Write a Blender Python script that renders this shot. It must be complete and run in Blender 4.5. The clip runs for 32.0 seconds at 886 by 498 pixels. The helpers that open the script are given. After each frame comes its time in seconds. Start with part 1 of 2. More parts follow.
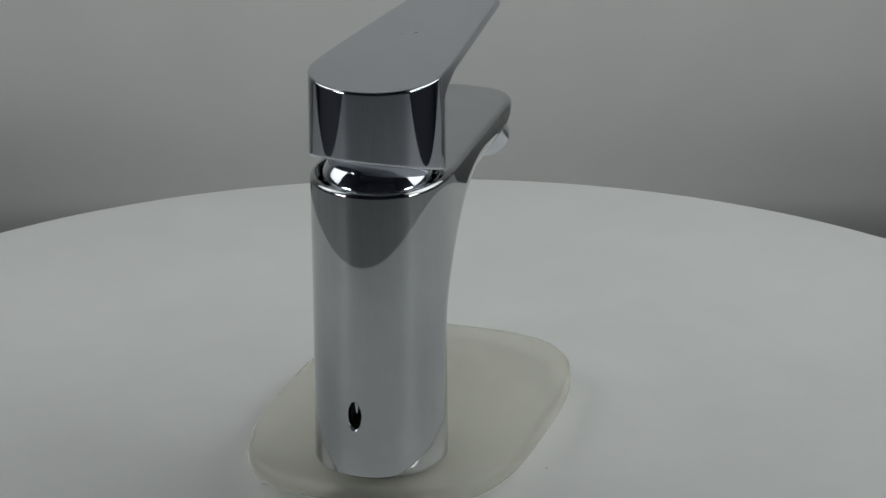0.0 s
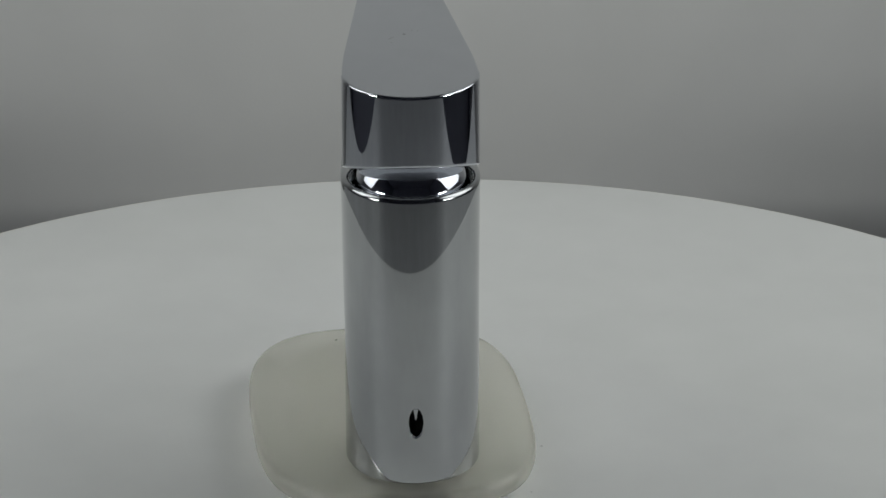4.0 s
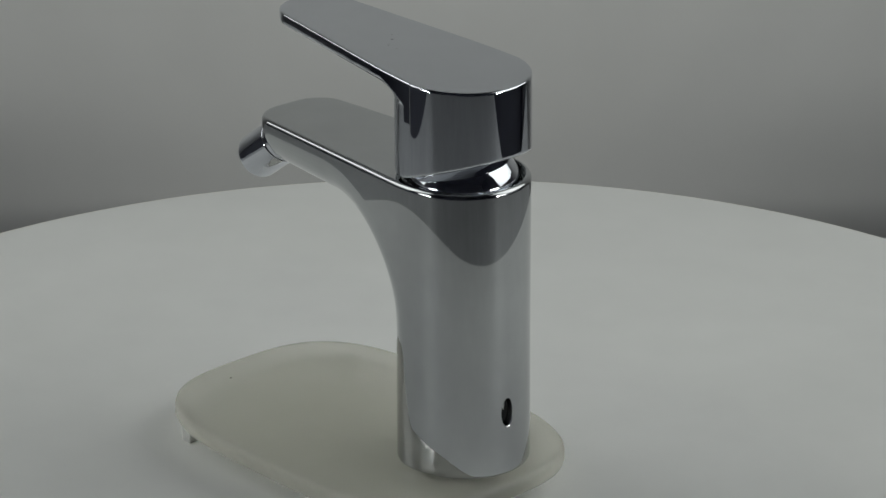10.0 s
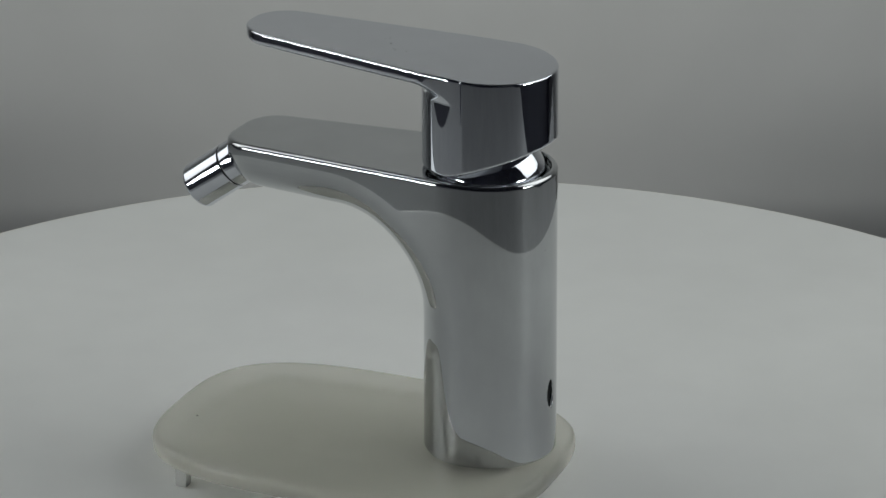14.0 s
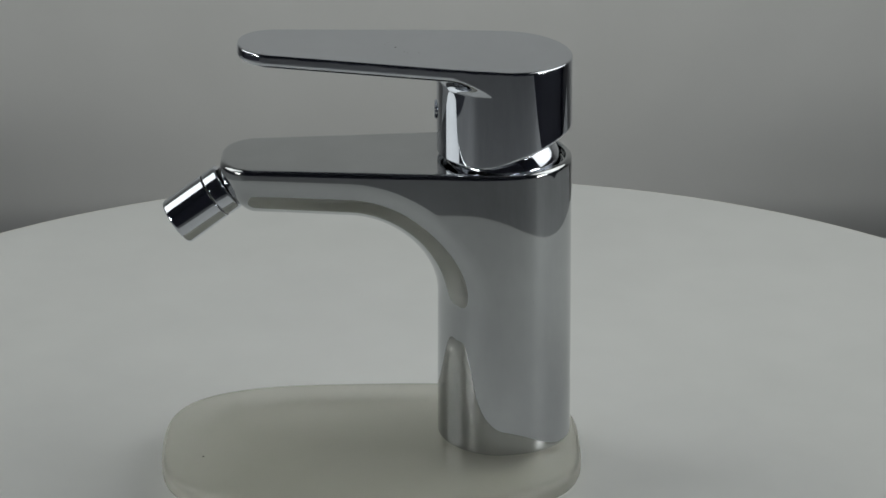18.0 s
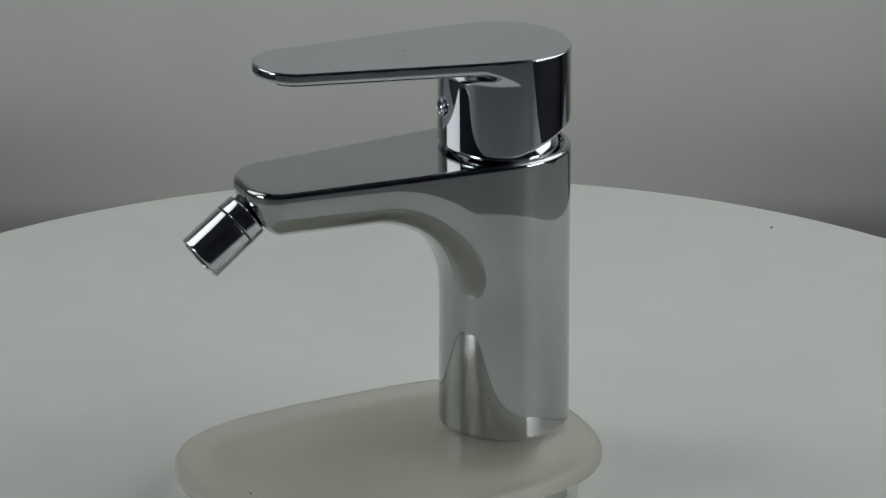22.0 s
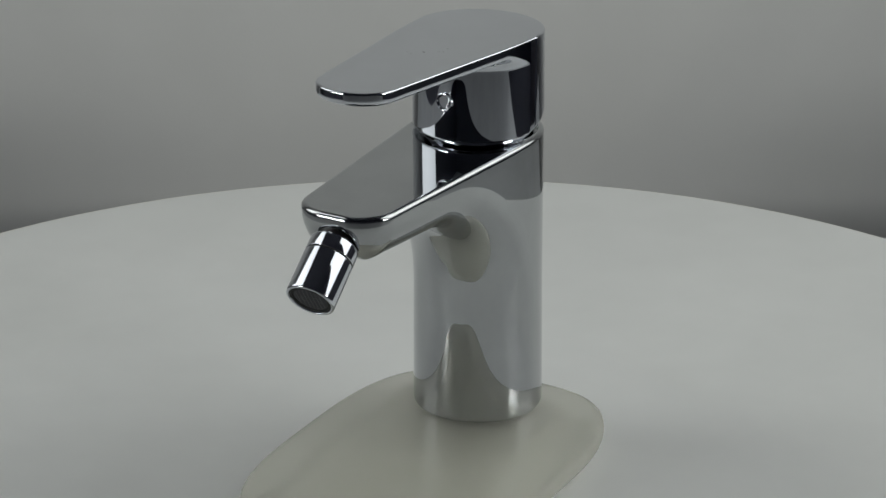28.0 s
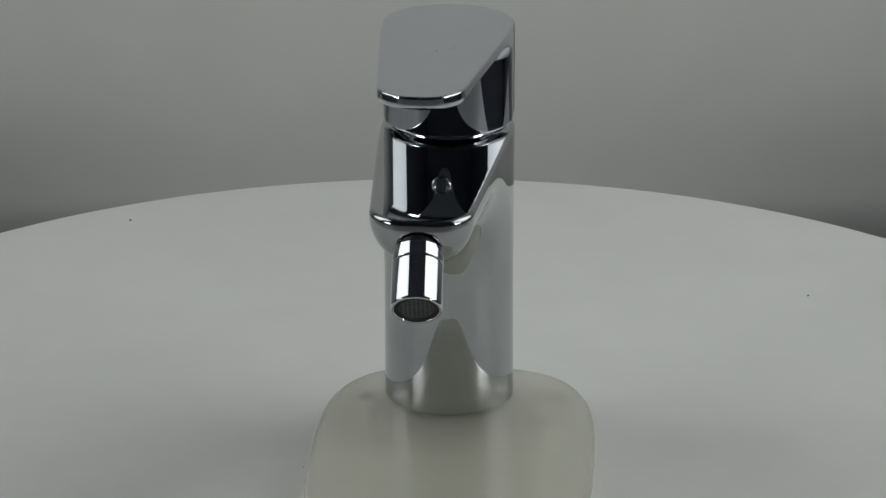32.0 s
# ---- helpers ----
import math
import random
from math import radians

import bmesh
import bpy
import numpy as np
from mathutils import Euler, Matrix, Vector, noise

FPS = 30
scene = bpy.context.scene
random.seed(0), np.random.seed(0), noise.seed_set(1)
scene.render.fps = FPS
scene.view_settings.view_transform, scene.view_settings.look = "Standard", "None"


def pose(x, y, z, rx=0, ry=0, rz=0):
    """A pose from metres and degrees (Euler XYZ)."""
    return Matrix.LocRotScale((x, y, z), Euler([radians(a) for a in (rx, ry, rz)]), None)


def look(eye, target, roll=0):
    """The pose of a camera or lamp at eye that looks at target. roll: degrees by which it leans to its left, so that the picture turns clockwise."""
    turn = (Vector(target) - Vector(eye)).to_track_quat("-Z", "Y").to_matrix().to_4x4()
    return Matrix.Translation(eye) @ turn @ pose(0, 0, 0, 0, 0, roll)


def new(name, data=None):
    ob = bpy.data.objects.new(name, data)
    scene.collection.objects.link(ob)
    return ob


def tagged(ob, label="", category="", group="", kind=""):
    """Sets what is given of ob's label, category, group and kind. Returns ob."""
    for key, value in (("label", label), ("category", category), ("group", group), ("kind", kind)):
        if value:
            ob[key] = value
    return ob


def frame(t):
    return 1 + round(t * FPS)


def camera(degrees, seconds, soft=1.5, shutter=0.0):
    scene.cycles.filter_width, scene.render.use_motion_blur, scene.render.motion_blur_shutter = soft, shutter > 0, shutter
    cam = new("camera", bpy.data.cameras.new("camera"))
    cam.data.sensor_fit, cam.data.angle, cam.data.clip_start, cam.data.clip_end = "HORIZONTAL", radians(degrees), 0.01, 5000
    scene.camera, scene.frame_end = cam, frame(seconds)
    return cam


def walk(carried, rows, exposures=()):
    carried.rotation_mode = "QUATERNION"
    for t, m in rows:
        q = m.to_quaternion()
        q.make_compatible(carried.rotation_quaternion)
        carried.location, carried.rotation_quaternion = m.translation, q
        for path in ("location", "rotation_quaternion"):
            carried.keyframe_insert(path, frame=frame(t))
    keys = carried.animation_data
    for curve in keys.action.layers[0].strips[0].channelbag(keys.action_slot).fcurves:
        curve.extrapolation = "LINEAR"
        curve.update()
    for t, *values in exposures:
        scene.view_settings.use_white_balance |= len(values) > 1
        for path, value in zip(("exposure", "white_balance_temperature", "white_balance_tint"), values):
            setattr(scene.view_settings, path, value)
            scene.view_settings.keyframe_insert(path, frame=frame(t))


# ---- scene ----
# Faucet on a plate, turning on a round platter. Platter axis: x = y = 0; platter top: z = 0.
AXIS_X, AXIS_Y = -0.02862, 0.00606      # faucet axis in the platter's own space
BASE_Z = 0.0160                        # top of the plate
PLATTER_R = 0.2939

EYE = (0.0, -1.1103, 0.52864)
cam = camera(15.034, 32.0, soft=1.55)
CAM_POSE = look(EYE, (EYE[0] + 0.0056758, EYE[1] + 0.9281792, EYE[2] - 0.3720902), -0.210)
walk(cam, [(0.0, CAM_POSE), (32.0, CAM_POSE)], exposures=[
    (0.0, 0.0, 6410, 10.8), (3.0, 0.03, 6420, 10.8), (6.0, -0.02, 6490, 10.3), (9.0, -0.06, 6520, 9.4), (13.0, -0.02, 6410, 10),
    (18.0, 0.0, 6480, 10), (20.5, -0.03, 6520, 9.2), (24.5, 0.04, 6410, 10), (28.0, 0.05, 6480, 10), (32.0, -0.06, 6530, 9.5)])


def turn(t):
    """Degrees the platter has turned at t seconds."""
    u = (t - 16.0) / 16.0
    return 166.623 + 97.373 * u - 0.234 * u * u - 0.740 * u ** 3 - 0.069 * u ** 4 + 0.526 * u ** 5


# ---- light ----
world = bpy.data.worlds.new("world")
scene.world = world
world.use_nodes = True
bg = world.node_tree.nodes["Background"]
bg.inputs[0].default_value = (0.9, 0.95, 1.0, 1)
bg.inputs[1].default_value = 0.05


def softbox(x, y, z, w, h, target, power, spread):
    """A rectangular lamp with a grid that narrows its beam to spread degrees."""
    lamp = bpy.data.lights.new("softbox_light", "AREA")
    lamp.shape, lamp.size, lamp.size_y, lamp.energy = "RECTANGLE", w, h, power
    lamp.color = (0.955, 0.985, 0.95)
    lamp.spread = radians(spread)
    ob = new("softbox_light", lamp)
    ob.matrix_world = look((x, y, z), target)
    return ob


# two tall side panels over the platter, and two lamps farther off that light the backdrop from both sides of the camera
softbox(-0.72, 0.12, 0.62, 0.54, 0.84, (0.0, -0.05, 0.10), 0.81, 98)
softbox(0.72, 0.10, 0.62, 0.82, 0.84, (0.0, -0.05, 0.10), 1.50, 98)
softbox(-1.30, -0.64, 0.25, 0.50, 0.22, (0.03, 0.30, 0.22), 0.50, 45)
softbox(1.30, -0.64, 0.25, 0.50, 0.22, (-0.03, 0.30, 0.22), 0.55, 45)


# ---- materials ----
def material(name):
    m = bpy.data.materials.new(name)
    m.use_nodes = True
    return m, m.node_tree.nodes, m.node_tree.links, m.node_tree.nodes["Principled BSDF"]


def textured(name, dark, light, scale, rough, metal=0.0, bump=0.0, bump_scale=None, fine=6.0, rough_var=0.05):
    """Two scales of noise in colour and gloss, and a fine bump."""
    m, n, l, b = material(name)
    co = n.new("ShaderNodeTexCoord")
    big, small = n.new("ShaderNodeTexNoise"), n.new("ShaderNodeTexNoise")
    big.inputs["Scale"].default_value = scale
    big.inputs["Detail"].default_value = 5
    small.inputs["Scale"].default_value = scale * fine
    small.inputs["Detail"].default_value = 3
    mix = n.new("ShaderNodeMath")
    mix.operation = "MULTIPLY_ADD"
    mix.inputs[1].default_value = 0.35
    half = n.new("ShaderNodeMath")
    half.operation = "MULTIPLY"
    half.inputs[1].default_value = 0.65
    l.new(co.outputs["Object"], big.inputs["Vector"])
    l.new(co.outputs["Object"], small.inputs["Vector"])
    l.new(big.outputs["Fac"], half.inputs[0])
    l.new(small.outputs["Fac"], mix.inputs[0])
    l.new(half.outputs[0], mix.inputs[2])
    ramp = n.new("ShaderNodeValToRGB")
    ramp.color_ramp.elements[0].position, ramp.color_ramp.elements[1].position = 0.32, 0.68
    ramp.color_ramp.elements[0].color, ramp.color_ramp.elements[1].color = (*dark, 1), (*light, 1)
    l.new(mix.outputs[0], ramp.inputs[0])
    l.new(ramp.outputs[0], b.inputs["Base Color"])
    rg = n.new("ShaderNodeMapRange")
    rg.inputs[3].default_value, rg.inputs[4].default_value = max(rough - rough_var, 0.0), rough + rough_var
    l.new(mix.outputs[0], rg.inputs[0])
    l.new(rg.outputs[0], b.inputs["Roughness"])
    b.inputs["Metallic"].default_value = metal
    if bump:
        tex = n.new("ShaderNodeTexNoise")
        tex.inputs["Scale"].default_value = bump_scale or scale * 20
        l.new(co.outputs["Object"], tex.inputs["Vector"])
        bp = n.new("ShaderNodeBump")
        bp.inputs["Strength"].default_value = bump
        bp.inputs["Distance"].default_value = 0.0004
        l.new(tex.outputs["Fac"], bp.inputs["Height"])
        l.new(bp.outputs[0], b.inputs["Normal"])
    return m


# one plating in several tones; the body's is darkened to dim its reflections
CHROME_DIMMED = textured("chrome", (0.375, 0.385, 0.395), (0.51, 0.525, 0.54), 13, 0.022, 1.0, bump=0.09, bump_scale=14, fine=2.5, rough_var=0.018)
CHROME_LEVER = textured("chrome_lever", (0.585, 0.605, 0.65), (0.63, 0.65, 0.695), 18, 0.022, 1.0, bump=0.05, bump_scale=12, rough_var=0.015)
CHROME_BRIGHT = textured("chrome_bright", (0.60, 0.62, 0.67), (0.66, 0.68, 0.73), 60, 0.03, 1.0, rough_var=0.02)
RUBBER = textured("dark_rubber", (0.012, 0.012, 0.013), (0.03, 0.03, 0.03), 300, 0.85)
MESH_GREY = textured("aerator_mesh", (0.02, 0.02, 0.024), (0.05, 0.05, 0.055), 900, 0.5, 0.0)
GRILLE = textured("grille_plastic", (0.055, 0.055, 0.06), (0.095, 0.095, 0.105), 500, 0.4)
INSIDE = textured("dark_bore", (0.01, 0.01, 0.011), (0.025, 0.025, 0.027), 200, 0.4, 0.4)
WHITE = textured("white_satin_paint", (0.74, 0.75, 0.74), (0.80, 0.81, 0.80), 6, 0.62, bump=0.05, bump_scale=900)
WHITE.node_tree.nodes["Principled BSDF"].inputs["Specular IOR Level"].default_value = 0.3
PAPER = textured("backdrop_paper", (0.70, 0.70, 0.69), (0.76, 0.76, 0.75), 4, 0.85, bump=0.1, bump_scale=600)
BAND = textured("pale_edging", (0.80, 0.79, 0.74), (0.85, 0.84, 0.79), 12, 0.4)
DESK = textured("desk_laminate", (0.46, 0.47, 0.48), (0.54, 0.55, 0.56), 12, 0.55)
DARK = textured("room_paint", (0.45, 0.46, 0.54), (0.51, 0.52, 0.60), 2, 0.8)
FLOOR = textured("studio_floor", (0.60, 0.60, 0.72), (0.66, 0.66, 0.78), 3, 0.6)
DUST = textured("dust", (0.03, 0.03, 0.03), (0.10, 0.09, 0.08), 800, 0.9)
FOOT = textured("clear_plastic", (0.86, 0.87, 0.85), (0.92, 0.93, 0.91), 300, 0.25)
FOOT.node_tree.nodes["Principled BSDF"].inputs["Transmission Weight"].default_value = 0.5
GLASS = textured("frosted_resin", (0.90, 0.89, 0.83), (0.96, 0.95, 0.90), 16, 0.25, bump=0.4, bump_scale=38, rough_var=0.05, fine=4)
GLASS.node_tree.nodes["Principled BSDF"].inputs["IOR"].default_value = 1.42


def make_translucent(m, tint, share):
    """Lets part of the light through a diffusing sheet."""
    n, l = m.node_tree.nodes, m.node_tree.links
    t = n.new("ShaderNodeBsdfTranslucent")
    t.inputs["Color"].default_value = (*tint, 1)
    mix = n.new("ShaderNodeMixShader")
    mix.inputs[0].default_value = share
    l.new(n["Principled BSDF"].outputs[0], mix.inputs[1])
    l.new(t.outputs[0], mix.inputs[2])
    l.new(mix.outputs[0], n["Material Output"].inputs["Surface"])


make_translucent(GLASS, (0.90, 0.89, 0.83), 0.20)
GLASS.node_tree.nodes["Principled BSDF"].inputs["Transmission Weight"].default_value = 0.88
MARK = textured("etched_mark", (0.14, 0.15, 0.16), (0.24, 0.25, 0.26), 900, 0.25, 1.0)
FAINT = textured("faint_etching", (0.42, 0.43, 0.45), (0.50, 0.51, 0.53), 900, 0.22, 1.0)
STEEL = textured("dull_steel", (0.10, 0.10, 0.105), (0.17, 0.17, 0.175), 200, 0.5, 0.8)


# ---- mesh helpers (millimetres in, metres out) ----
def part(name, mesh, mat, parent, label=""):
    mesh.materials.clear()
    mesh.materials.append(mat)
    ob = new(name, mesh)
    ob.parent = parent
    if label:
        tagged(ob, label)
    return ob


def lathe(profile, m=None, seg=64, smooth=True):
    """Turns (radius, height) pairs about z; m places the result, still in millimetres."""
    verts, faces, rings = [], [], []
    for r, z in profile:
        if r < 1e-6:
            rings.append([len(verts)])
            verts.append((0, 0, z))
        else:
            rings.append(list(range(len(verts), len(verts) + seg)))
            verts += [(r * math.cos(2 * math.pi * k / seg), r * math.sin(2 * math.pi * k / seg), z) for k in range(seg)]
    for a, b in zip(rings, rings[1:]):
        for k in range(seg):
            j = (k + 1) % seg
            if len(a) == 1 and len(b) > 1:
                faces.append((a[0], b[k], b[j]))
            elif len(b) == 1 and len(a) > 1:
                faces.append((a[k], a[j], b[0]))
            elif len(a) > 1:
                faces.append((a[k], a[j], b[j], b[k]))
    m = m or Matrix()
    me = bpy.data.meshes.new("lathe")
    me.from_pydata([(m @ Vector(v)) * 0.001 for v in verts], [], faces)
    bm = bmesh.new()
    bm.from_mesh(me)
    bmesh.ops.recalc_face_normals(bm, faces=bm.faces)
    bm.to_mesh(me)
    bm.free()
    me.polygons.foreach_set("use_smooth", [smooth] * len(me.polygons))
    return me


def rounded(points, r, n=4):
    """Rounds the inner corners of a profile with arcs of about r."""
    out = [points[0]]
    for p, q, s in zip(points, points[1:], points[2:]):
        p, q, s = Vector(p), Vector(q), Vector(s)
        d1, d2 = (p - q), (s - q)
        k = min(r, d1.length * 0.45, d2.length * 0.45)
        a, b = q + d1.normalized() * k, q + d2.normalized() * k
        for i in range(n + 1):
            u = i / n
            out.append(tuple((1 - u) ** 2 * a + 2 * u * (1 - u) * q + u * u * b))
    return out + [points[-1]]


def length2(a, b):
    return np.sqrt(a * a + b * b)


def meet(a, b, r):
    """Intersection of two solids with an edge rounded by r."""
    return np.minimum(-r, np.maximum(a, b)) + length2(np.maximum(a + r, 0), np.maximum(b + r, 0))


def merge(a, b, r):
    """Union of two solids with a cove of radius r."""
    return np.maximum(r, np.minimum(a, b)) - length2(np.maximum(r - a, 0), np.maximum(r - b, 0))


def soft_max(a, b, k):
    h = np.maximum(k - np.abs(a - b), 0) / k
    return np.maximum(a, b) + h * h * k * 0.25


def solid(f, lo, hi, step, drop):
    """The skin of the solid f < 0 as a smooth quad mesh, settled on the surface, with its true normals."""
    ax = [np.arange(a, b + step, step) for a, b in zip(lo, hi)]
    x, y, z = np.meshgrid(*ax, indexing="ij")
    v = f(x, y, z)
    inside = v < 0
    nx, ny, nz = v.shape
    corners = [(i, j, k) for i in (0, 1) for j in (0, 1) for k in (0, 1)]
    cell = lambda c: inside[c[0]:nx - 1 + c[0], c[1]:ny - 1 + c[1], c[2]:nz - 1 + c[2]]
    count = sum(cell(c).astype(int) for c in corners)
    mixed = (count > 0) & (count < 8)
    index = np.full(mixed.shape, -1, dtype=np.int64)
    cells = np.argwhere(mixed)
    index[tuple(cells.T)] = np.arange(len(cells))
    acc, num = np.zeros((len(cells), 3)), np.zeros(len(cells))
    for c1 in corners:
        for axis in range(3):
            if c1[axis] == 1:
                continue
            c2 = list(c1)
            c2[axis] = 1
            a = v[tuple((cells + c1).T)]
            b = v[tuple((cells + c2).T)]
            cross = (a < 0) != (b < 0)
            t = np.where(cross, a / np.where(cross, a - b, 1), 0)
            p = cells + np.array(c1, float)
            p[:, axis] += t
            acc += p * cross[:, None]
            num += cross
    pts = np.array(lo) + acc / num[:, None] * step

    def grad(p, h=0.02):
        g = np.stack([f(*(p + h * e).T) - f(*(p - h * e).T) for e in np.eye(3)], 1) / (2 * h)
        return g

    for _ in range(4):
        g = grad(pts)
        g2 = np.maximum((g * g).sum(1), 0.05)
        mv = -(f(*pts.T) / g2)[:, None] * g
        size = np.linalg.norm(mv, axis=1, keepdims=True)
        pts = pts + mv * np.minimum(1, 0.4 * step / np.maximum(size, 1e-9))
    faces = []
    for axis in range(3):
        b, c = (axis + 1) % 3, (axis + 2) % 3
        s0, s1 = [slice(None)] * 3, [slice(None)] * 3
        s0[axis], s1[axis] = slice(0, -1), slice(1, None)
        a0, a1 = inside[tuple(s0)], inside[tuple(s1)]
        e = np.argwhere(a0 != a1)
        ok = (e[:, b] > 0) & (e[:, c] > 0) & (e[:, b] < v.shape[b] - 1) & (e[:, c] < v.shape[c] - 1)
        e = e[ok]
        flip = a1[tuple(e.T)]
        q = []
        for db, dc in ((-1, -1), (0, -1), (0, 0), (-1, 0)):
            s = e.copy()
            s[:, b] += db
            s[:, c] += dc
            q.append(index[tuple(s.T)])
        q = np.stack(q, 1)
        q[flip] = q[flip][:, ::-1]
        faces.append(q)
    faces = np.concatenate(faces)
    me = bpy.data.meshes.new("solid")
    me.from_pydata(((pts - np.array([0, 0, drop])) * 0.001).tolist(), [], faces.tolist())
    me.polygons.foreach_set("use_smooth", [True] * len(me.polygons))
    g = grad(pts, 0.15)
    g /= np.maximum(np.linalg.norm(g, axis=1, keepdims=True), 1e-9)
    me.update()
    me.normals_split_custom_set_from_vertices(g.tolist())
    return me


def smoothstep(a, b, x):
    u = np.clip((x - a) / (b - a), 0, 1)
    return u * u * (3 - 2 * u)


# ---- the setting ----
def box(name, lo, hi, mat, bevel=0.0, kind="structure", label="", category=""):
    bm = bmesh.new()
    bmesh.ops.create_cube(bm, size=1)
    for v in bm.verts:
        v.co = [(a + b) / 2 + c * (b - a) for a, b, c in zip(lo, hi, v.co)]
    if bevel:
        bmesh.ops.bevel(bm, geom=list(bm.edges), offset=bevel, segments=3, affect="EDGES", profile=0.5)
    me = bpy.data.meshes.new(name)
    bm.to_mesh(me)
    bm.free()
    me.materials.append(mat)
    return tagged(new(name, me), label, category, kind=kind)


DESK_Z = -0.075
box("floor", (-2.0, -2.6, -0.90), (2.0, 1.6, -0.82), FLOOR, label="grey studio floor under the desk", category="floor")
box("wall_north", (-2.0, 1.5, -0.82), (2.0, 1.6, 1.9), DARK, label="grey painted studio wall behind the backdrop", category="wall")
box("wall_south", (-2.0, -2.6, -0.82), (2.0, -2.5, 1.9), DARK, label="grey painted studio wall behind the camera", category="wall")
box("wall_west", (-2.1, -2.6, -0.82), (-2.0, 1.6, 1.9), DARK, label="grey painted studio side wall", category="wall")
box("wall_east", (2.0, -2.6, -0.82), (2.1, 1.6, 1.9), DARK, label="grey painted studio side wall", category="wall")
box("ceiling", (-2.1, -2.6, 1.9), (2.1, 1.6, 2.0), DARK, label="grey painted studio ceiling", category="ceiling")


def backdrop():
    """A sheet of pale paper hanging behind the desk, with a faint sag."""
    verts, faces, cols, rows = [], [], 25, 21
    for j in range(rows):
        for i in range(cols):
            x, z = -1.2 + 2.4 * i / (cols - 1), -0.80 + 2.0 * j / (rows - 1)
            verts.append((x, 0.53 + 0.004 * math.sin(2.1 * x + 0.7) * math.cos(1.3 * z), z))
    for j in range(rows - 1):
        for i in range(cols - 1):
            k = j * cols + i
            faces.append((k, k + 1, k + cols + 1, k + cols))
    me = bpy.data.meshes.new("backdrop")
    me.from_pydata(verts, [], faces)
    me.polygons.foreach_set("use_smooth", [True] * len(me.polygons))
    me.materials.append(PAPER)
    ob = tagged(new("backdrop", me), "pale grey paper hanging behind the white platter", "backdrop", kind="structure")
    th = ob.modifiers.new("thickness", "SOLIDIFY")
    th.thickness = 0.001
    th.offset = -1
    return ob


backdrop()


def desk():
    ob = tagged(new("desk"), "pale grey laminate desk carrying the turntable", "desk")
    ob.location = (0, 0, -0.82)
    def slab(name, lo, hi):
        bm = bmesh.new()
        bmesh.ops.create_cube(bm, size=1)
        for v in bm.verts:
            v.co = [(a + b) / 2 + c * (b - a) for a, b, c in zip(lo, hi, v.co)]
        bmesh.ops.bevel(bm, geom=list(bm.edges), offset=0.003, segments=2, affect="EDGES", profile=0.5)
        me = bpy.data.meshes.new(name)
        bm.to_mesh(me)
        bm.free()
        return part(name, me, DESK, ob)
    top = DESK_Z + 0.82
    slab("desktop", (-0.60, -0.95, top - 0.03), (0.555, 0.41, top))
    for x in (-0.46, 0.44):
        for y in (-0.88, 0.35):
            slab("leg", (x - 0.03, y - 0.03, 0), (x + 0.03, y + 0.03, top - 0.03))
    return ob


desk()


def turntable_base():
    ob = tagged(new("turntable_base"), "low white drum carrying the turning platter", "turntable base")
    ob.location = (0, 0, DESK_Z)
    h = -DESK_Z * 1000 - 14
    part("drum", lathe(rounded([(0, 0), (110, 0), (110, h - 3), (60, h - 3), (60, h), (0, h)], 3), seg=96), WHITE, ob)
    return ob


def platter():
    ob = tagged(new("platter"), "round white satin-painted turntable platter", "turntable")
    r = PLATTER_R * 1000
    part("disc", lathe(rounded([(0, -14), (r - 3, -14), (r - 1.2, -12), (r - 1.2, 0), (r - 8, 0), (0, 0)], 0.8), seg=256), WHITE, ob)
    part("edge_band", lathe(rounded([(r - 1.15, -0.4), (r - 1.15, -11.5), (r, -11.5), (r, -0.4), (r - 1.15, -0.4)], 0.3), seg=256), BAND, ob, "thin pale edge band")
    return ob


turntable_base()
PLATTER = platter()


# ---- the plate under the faucet ----
PLATE_C = (47.69, 5.73)


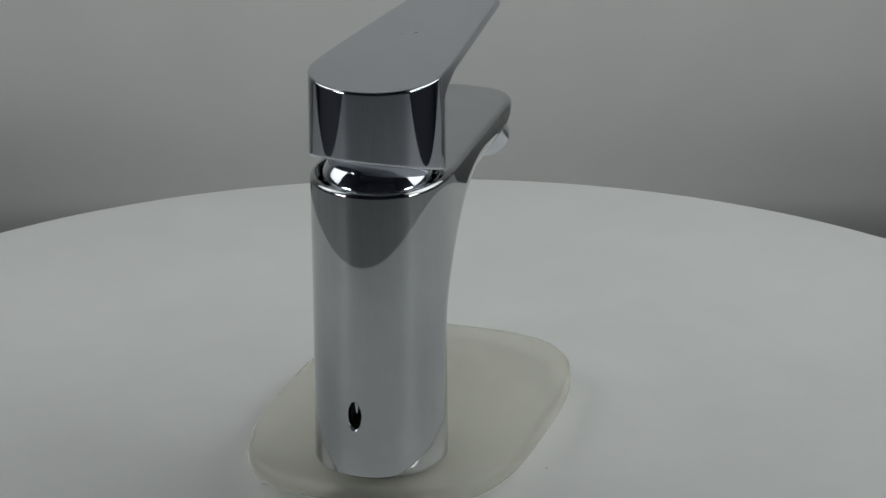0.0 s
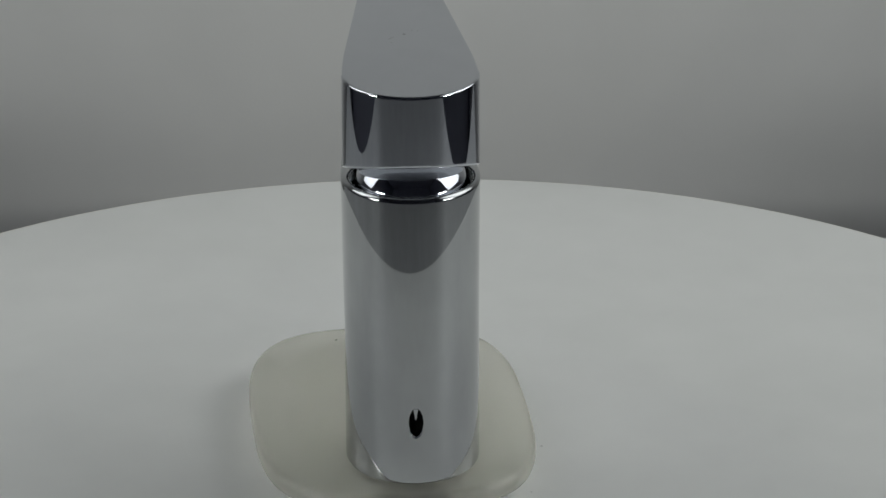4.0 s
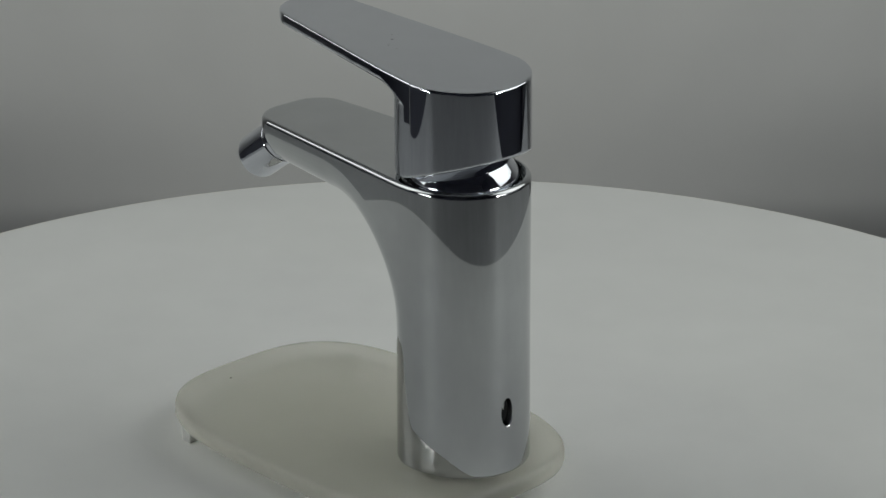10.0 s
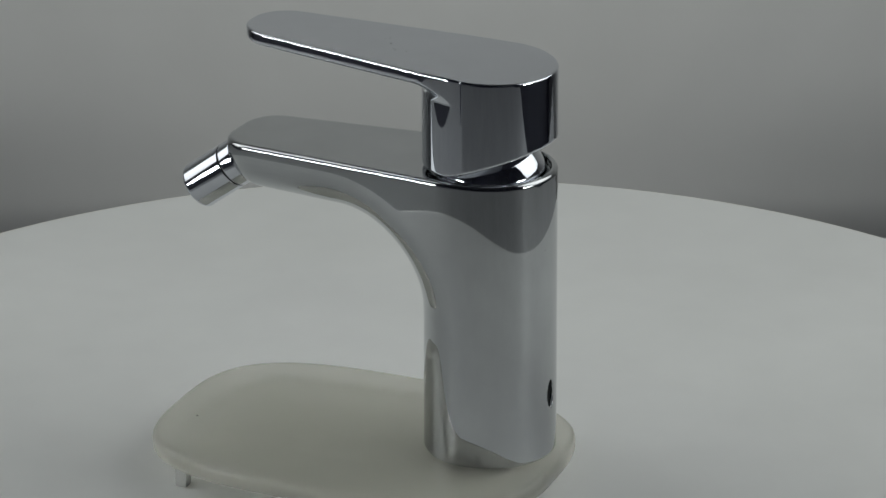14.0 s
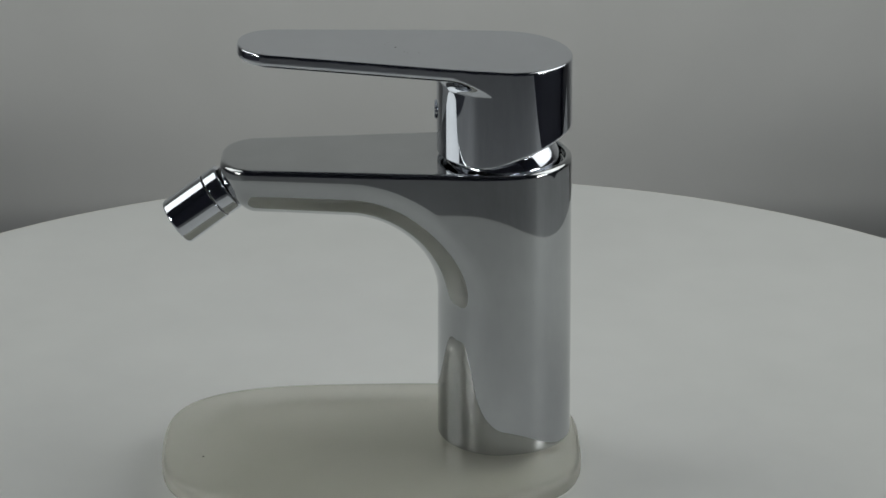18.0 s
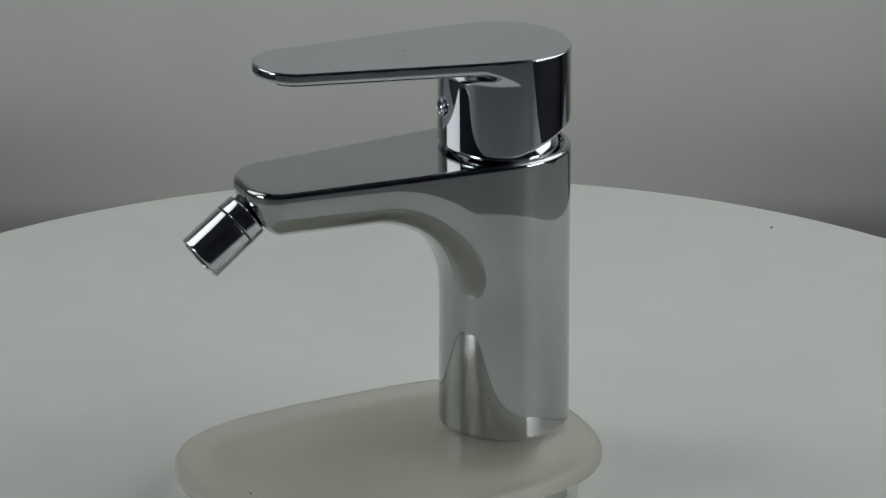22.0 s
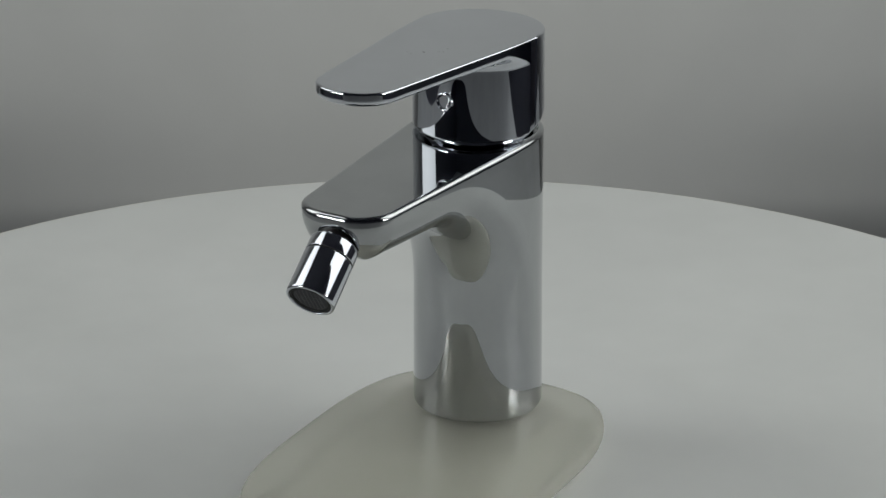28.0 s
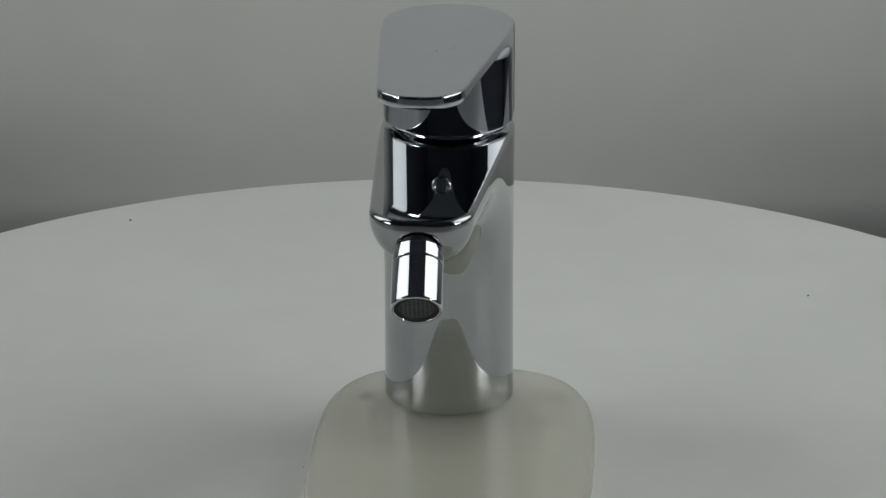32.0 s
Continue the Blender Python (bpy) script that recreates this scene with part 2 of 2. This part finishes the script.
def plate():
    ob = tagged(new("glass_plate"), "frosted translucent rounded plate under the faucet", "plate")
    # solid rim, hollow underneath, crowned towards a flat middle
    prof = [(32, 12.6), (19.5, 12.6), (17.6, 12.3), (15.8, 11.2), (12.6, 7.9), (11.6, 6.9), (10.4, 6.6), (4, 6.6), (1.8, 6.9), (0.5, 7.8), (0, 9.2), (0, 11.7), (0.3, 12.9), (0.9, 13.7), (1.8, 14.15), (3.2, 14.42), (7, 14.74), (12, 15.16),
            (18, 15.67), (20.4, 15.87), (21.6, 15.95), (23, 16.0), (32, 16.0)]
    seg = 128
    verts, faces = [], []
    for inset, z in prof:
        a, b = 75.2 - inset, 51.0 - inset
        for k in range(seg):
            c, s = math.cos(2 * math.pi * k / seg), math.sin(2 * math.pi * k / seg)
            rad = (abs(c / a) ** 3.22 + abs(s / b) ** 3.22) ** (-1 / 3.22)
            verts.append(((rad * c) * 0.001, (rad * s) * 0.001, z * 0.001))
    n = len(prof)
    for i in range(n - 1):
        for k in range(seg):
            j = (k + 1) % seg
            faces.append((i * seg + k, i * seg + j, (i + 1) * seg + j, (i + 1) * seg + k))
    faces.append(tuple(range((n - 1) * seg, n * seg)))
    faces.append(tuple(reversed(range(seg))))
    me = bpy.data.meshes.new("slab")
    me.from_pydata(verts, [], faces)
    me.polygons.foreach_set("use_smooth", [True] * len(me.polygons))
    part("slab", me, GLASS, ob)
    for x, y in ((53.4, 40.1), (-53.6, 37.4), (50.0, -35.0), (-50.0, -35.0)):
        bm = bmesh.new()
        bmesh.ops.create_cube(bm, size=1)
        for v in bm.verts:
            v.co = ((x + v.co.x * 4.3) * 0.001, (y + v.co.y * 4.3) * 0.001, (3.5 + v.co.z * 7.0) * 0.001)
        bmesh.ops.bevel(bm, geom=list(bm.edges), offset=0.0003, segments=2, affect="EDGES", profile=0.5)
        me = bpy.data.meshes.new("leg")
        bm.to_mesh(me)
        bm.free()
        part("leg", me, FOOT, ob, "short square clear plastic leg")
    part("speck", lathe([(0, 0), (0.45, 0.02), (0.3, 0.2), (0, 0.25)], Matrix.Translation((60.0, 14.8, 15.42)), 8), DUST, ob, "dark dust speck")
    return ob


PLATE = plate()


# ---- the faucet ----
def flank(r, slope, start, n=400):
    """Half-width along x of an outline whose curve eases from the arc of radius r, at x = start, into a straight taper."""
    phi = math.asin(-start / r)
    length = 2 * r * (phi + math.atan(slope))
    s = np.linspace(0, length, n)
    ang = phi - (s - s * s / (2 * length)) / r
    ds = s[1]
    x = start + np.concatenate([[0], np.cumsum((np.cos(ang[1:]) + np.cos(ang[:-1])) * ds / 2)])
    y = r * math.cos(phi) + np.concatenate([[0], np.cumsum((np.sin(ang[1:]) + np.sin(ang[:-1])) * ds / 2)])
    return np.append(x, x[-1] + 200), np.append(y, y[-1] - 200 * slope)


BACK_R, EASE_X = 22.6, -13.0
FLANK_X, FLANK_Y = flank(BACK_R, 0.0785, EASE_X)
FLANK_MAX = FLANK_Y.max()


def plan(x, y, r, end, corner):
    """Outline from above: round at the back, easing into flanks that taper to a round-cornered tip; r: its half-width."""
    k = r / FLANK_MAX
    x, y = np.asarray(x, float), np.abs(y)
    u = (x + r - BACK_R * k) / k
    w = np.interp(u, FLANK_X, FLANK_Y)
    du = 0.5
    tilt = (np.interp(u + du, FLANK_X, FLANK_Y) - np.interp(u - du, FLANK_X, FLANK_Y)) / (2 * du)
    side = np.where(u < EASE_X, length2(u, y / k) - BACK_R, (y / k - w) / np.sqrt(1 + tilt * tilt)) * k
    return meet(side, x - end, corner)


def body_solid(x, y, z):
    rise = smoothstep(56, 96, z)
    rho = 23.3 - 5.8 * rise
    r = 23.9 - 0.40 * smoothstep(10, 115, z)
    wide = 1 + 0.026 * np.clip((z - 58) / 58, 0, 1)
    top = plan(x, y / wide, r, 99.5, 12.0)
    prof = merge(x - r, 94.4 + 0.01 * (x - 50) - z, 30.5)
    f = meet(top, prof, rho)
    f = meet(f, (x - 97.4) * 0.808 - (z - 103.1) * 0.589, 3.0)
    f = meet(f, z - (115.8 - 0.008 * np.maximum(x, 0)), 1.7)
    f = meet(f, 9.3 - z, 1.0)
    rec = meet(length2(x, y) - 21.2, 112.5 - z, 0.5)
    f = meet(f, -rec, 0.8)
    slot = np.maximum((length2((y - 0.3) / 2.35, (z - 33.0) / 5.15) - 1) * 2.35, x + 15.5)
    return meet(f, -slot, 0.5)


LEVER_YAW = math.radians(-0.6)


def lever_solid(x, y, z):
    x, y = x * math.cos(LEVER_YAW) + y * math.sin(LEVER_YAW), y * math.cos(LEVER_YAW) - x * math.sin(LEVER_YAW)
    top = z - (153.0 + 0.0374 * x)
    ay = np.abs(y)
    side = np.where(x > 0.4, soft_max(ay - 23.6, (x * 0.1187 + ay * 0.9929) - 24.35, 2.0), length2(x - 0.2, y) - 23.6)
    side = meet(side, x - 92.8, 12.0)
    bar = meet(side, -top - 5.0, 2.3)
    hub = length2(x - 0.2, y) - 23.6
    hub = meet(hub, soft_max(117.3 - z, (117.3 + 0.33 * (6 - x) - z) * 0.95, 0.8), 0.7)
    f = merge(bar, hub, 5.0)
    return meet(np.maximum(f, side), top, 0.7)


NOZ = (96.7, -0.2, 103.6 - 9.3)
NOZ_AXIS = (0.808, 0.06, -0.586)


def faucet():
    ob = tagged(new("faucet"), "polished chrome single-lever bidet faucet standing on a plate", "faucet")
    part("body", solid(body_solid, (-26, -26, 7), (102, 26, 118), 0.58, 9.3), CHROME_DIMMED, ob, "chrome body with a sweeping spout")
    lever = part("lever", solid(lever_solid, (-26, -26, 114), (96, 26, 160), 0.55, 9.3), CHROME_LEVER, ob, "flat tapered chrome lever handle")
    dome = rounded([(0, 103.25), (19.8, 103.25), (19.7, 105.4), (19.0, 107.5), (17.7, 110), (15.7, 112.8), (13.0, 115.5), (10.0, 117.6), (0, 117.6)], 1.2)
    part("cartridge_cover", lathe(dome, seg=96), CHROME_BRIGHT, ob, "bright domed cartridge cover")
    side = Matrix.Translation((23.4, -0.2, 131.9 - 9.3)) @ Matrix.Rotation(math.pi / 2, 4, "Y")
    cap = rounded([(0, -2), (3.5, -2), (3.5, 0.5), (3.3, 1.1), (2.8, 1.15), (2.2, 0.2), (2.0, -0.6), (0, -0.7)], 0.3)
    part("screw_cap", lathe(cap, side, 40), CHROME_BRIGHT, lever, "small round chrome screw ring")
    part("grub_screw", lathe(rounded([(0, -0.9), (1.95, -0.9), (1.95, -0.3), (1.6, -0.1), (0.8, -0.15), (0.7, -0.6), (0, -0.6)], 0.15), side, 32), RUBBER, lever, "dark recessed grub screw")
    part("etched_dot", flat_bar(37.6, -0.6, 0.7, 1.0), MARK, lever, "small dark etched dot")
    for x0, y0, w in ((41.5, -3.4, 0.7), (40.6, -5.3, 0.5), (34.6, 3.5, 1.2), (33.5, 4.8, 0.9), (29.6, 4.3, 0.8)):
        part("etched_bar", flat_bar(x0, y0, 0.4, w), FAINT, lever, "faint etched bar")
    at = Matrix.Translation(NOZ) @ Vector(NOZ_AXIS).to_track_quat("Z", "Y").to_matrix().to_4x4()
    noz = tagged(new("nozzle"), "chrome swivel nozzle aimed downwards")
    noz.parent = ob
    part("ball_joint", lathe(rounded([(0, -6), (6.4, -6), (7.2, -2), (6.9, 0.6), (0, 0.6)], 1.0), at, 64), INSIDE, noz, "dark ball joint")
    part("ring", lathe(rounded([(0, 0.4), (8.1, 0.4), (8.6, 0.9), (8.65, 5.9), (8.4, 6.15), (7.6, 6.2), (0, 6.2)], 0.3), at, 96), CHROME_BRIGHT, noz)
    barrel = rounded([(0, 6.1), (7.7, 6.1), (7.7, 6.5), (8.45, 6.55), (8.65, 6.8), (8.7, 22.7), (8.4, 23.4), (7.6, 23.4), (7.4, 22.9), (7.3, 21.4), (0, 21.4)], 0.35)
    part("barrel", lathe(barrel, at, 96), CHROME_BRIGHT, noz)
    # added dark ring: gives the groove between ring and barrel its shade by colour
    part("joint", lathe(rounded([(7.6, 6.12), (8.5, 6.16), (8.5, 6.56), (7.6, 6.6)], 0.05), at, 96), RUBBER, noz, "thin dark ring put in as the groove's shade")
    part("seal", lathe(rounded([(7.35, 22.4), (7.35, 23.0), (6.3, 23.0), (6.1, 22.55)], 0.2), at, 64), RUBBER, noz, "black rubber seal")
    part("aerator", lathe([(0, 22.6), (5.2, 22.6), (6.2, 22.65), (6.4, 22.5)], at, 48), MESH_GREY, noz, "dark grey mesh aerator")
    for k in range(-3, 4):
        half = math.sqrt(5.7 ** 2 - (1.45 * k) ** 2)
        part("grille_bar", bar_mesh(at, 1.45 * k - 0.2, -half, 1.45 * k + 0.2, half, 22.55, 22.85), GRILLE, noz)
    for k, y in ((-3, 0.4), (-2, -1.3), (-1, 1.2), (0, -0.3), (1, 1.5), (2, -0.9)):
        part("grille_rung", bar_mesh(at, 1.45 * k + 0.2, y - 0.2, 1.45 * k + 1.25, y + 0.2, 22.56, 22.82), GRILLE, noz)
    part("shank", lathe(rounded([(0, -14.5), (12.5, -14.5), (12.5, -9.5), (15.0, -9.5), (15.0, -0.3), (0, -0.3)], 0.6), None, 48), STEEL, ob, "dull threaded shank sunk into the plate")
    part("slot_liner", slot_liner(), INSIDE, ob, "dark oval slot")
    # no real part: the reflection inside the slot, modelled as a metal wedge
    part("slot_glint", slot_glint(), CHROME_DIMMED, ob, "added metal wedge standing in for the reflection inside the slot")
    return ob


def bar_mesh(m, x0, y0, x1, y1, z0, z1):
    """A slim straight bar, placed by m (millimetres)."""
    bm = bmesh.new()
    bmesh.ops.create_cube(bm, size=1)
    for v in bm.verts:
        p = Vector(((x0 + x1) / 2 + v.co.x * (x1 - x0), (y0 + y1) / 2 + v.co.y * (y1 - y0), (z0 + z1) / 2 + v.co.z * (z1 - z0)))
        v.co = (m @ p) * 0.001
    me = bpy.data.meshes.new("bar")
    bm.to_mesh(me)
    bm.free()
    return me


def slot_glint():
    """An added wedge shaped like the bright reflection in the slot, wide above and pointed below."""
    zc, x0, x1 = 33.0 - 9.3, -21.4, -18.0
    out = [(-1.0, zc + 4.9), (1.0, zc + 4.9), (0.55, zc + 2.6), (0.2, zc + 0.2), (-0.2, zc + 0.2), (-0.55, zc + 2.6)]
    n = len(out)
    verts = [(x0 * 0.001, (y + 0.3) * 0.001, z * 0.001) for y, z in out] + [(x1 * 0.001, (y + 0.3) * 0.001, z * 0.001) for y, z in out]
    me = bpy.data.meshes.new("glint_wedge")
    me.from_pydata(verts, [], [tuple(range(n)), tuple(range(2 * n - 1, n - 1, -1))] + [(k, k + n, (k + 1) % n + n, (k + 1) % n) for k in range(n)])
    return me


def flat_bar(x, y, lx, ly):
    z = lambda px: 153.0 + 0.0374 * px - 9.3
    pts = [(x, y), (x + lx, y), (x + lx, y + ly), (x, y + ly)]
    verts = [(px * 0.001, py * 0.001, (z(px) - 0.3) * 0.001) for px, py in pts] + [(px * 0.001, py * 0.001, (z(px) + 0.012) * 0.001) for px, py in pts]
    me = bpy.data.meshes.new("bar")
    me.from_pydata(verts, [], [(3, 2, 1, 0), (4, 5, 6, 7), (0, 1, 5, 4), (1, 2, 6, 5), (2, 3, 7, 6), (3, 0, 4, 7)])
    return me


def slot_liner():
    """A dark oval cup that lines the slot in the body's back."""
    m = Matrix.Translation((-15.2, 0.3, 33.0 - 9.3)) @ Matrix.Rotation(-math.pi / 2, 4, "Y")
    me = lathe([(0, 0.0), (1.0, 0.0), (1.02, 5.6), (0.97, 5.6), (0.96, 0.4), (0, 0.4)], m @ Matrix.Diagonal((5.1, 2.3, 1, 1)), 40)
    return me


FAUCET = faucet()


# ---- dust on the platter ----
def dust():
    spots = [(-0.2278, -0.1538, 0.0011), (-0.1714, 0.1383, 0.0009), (0.0095, -0.0436, 0.0005), (-0.0286, -0.0362, 0.0004)]
    bm = bmesh.new()
    for x, y, s in spots:
        m = Matrix.Translation((x, y, s * 0.2)) @ Matrix.Rotation(x * 40, 4, "Z") @ Matrix.Diagonal((s * 1.6, s, s * 0.4, 1))
        bmesh.ops.create_icosphere(bm, subdivisions=2, radius=0.5, matrix=m)
    me = bpy.data.meshes.new("dust_specks")
    bm.to_mesh(me)
    bm.free()
    me.materials.append(DUST)
    return tagged(new("dust_specks", me), "tiny dark dust specks on the white platter", "dust", kind="stuff")


SPECKS = dust()


# ---- what moves ----
def motions():
    times = [0.5 * k for k in range(65)]
    spin = [(t, Matrix.Rotation(radians(turn(t)), 4, "Z")) for t in times]
    walk(PLATTER, spin)
    walk(SPECKS, spin)
    walk(PLATE, [(t, m @ Matrix.Translation((AXIS_X + PLATE_C[0] * 0.001, AXIS_Y + PLATE_C[1] * 0.001, 0)) @ Matrix.Rotation(0.0408, 4, "Z")) for t, m in spin])
    walk(FAUCET, [(t, m @ Matrix.Translation((AXIS_X, AXIS_Y, BASE_Z))) for t, m in spin])


motions()
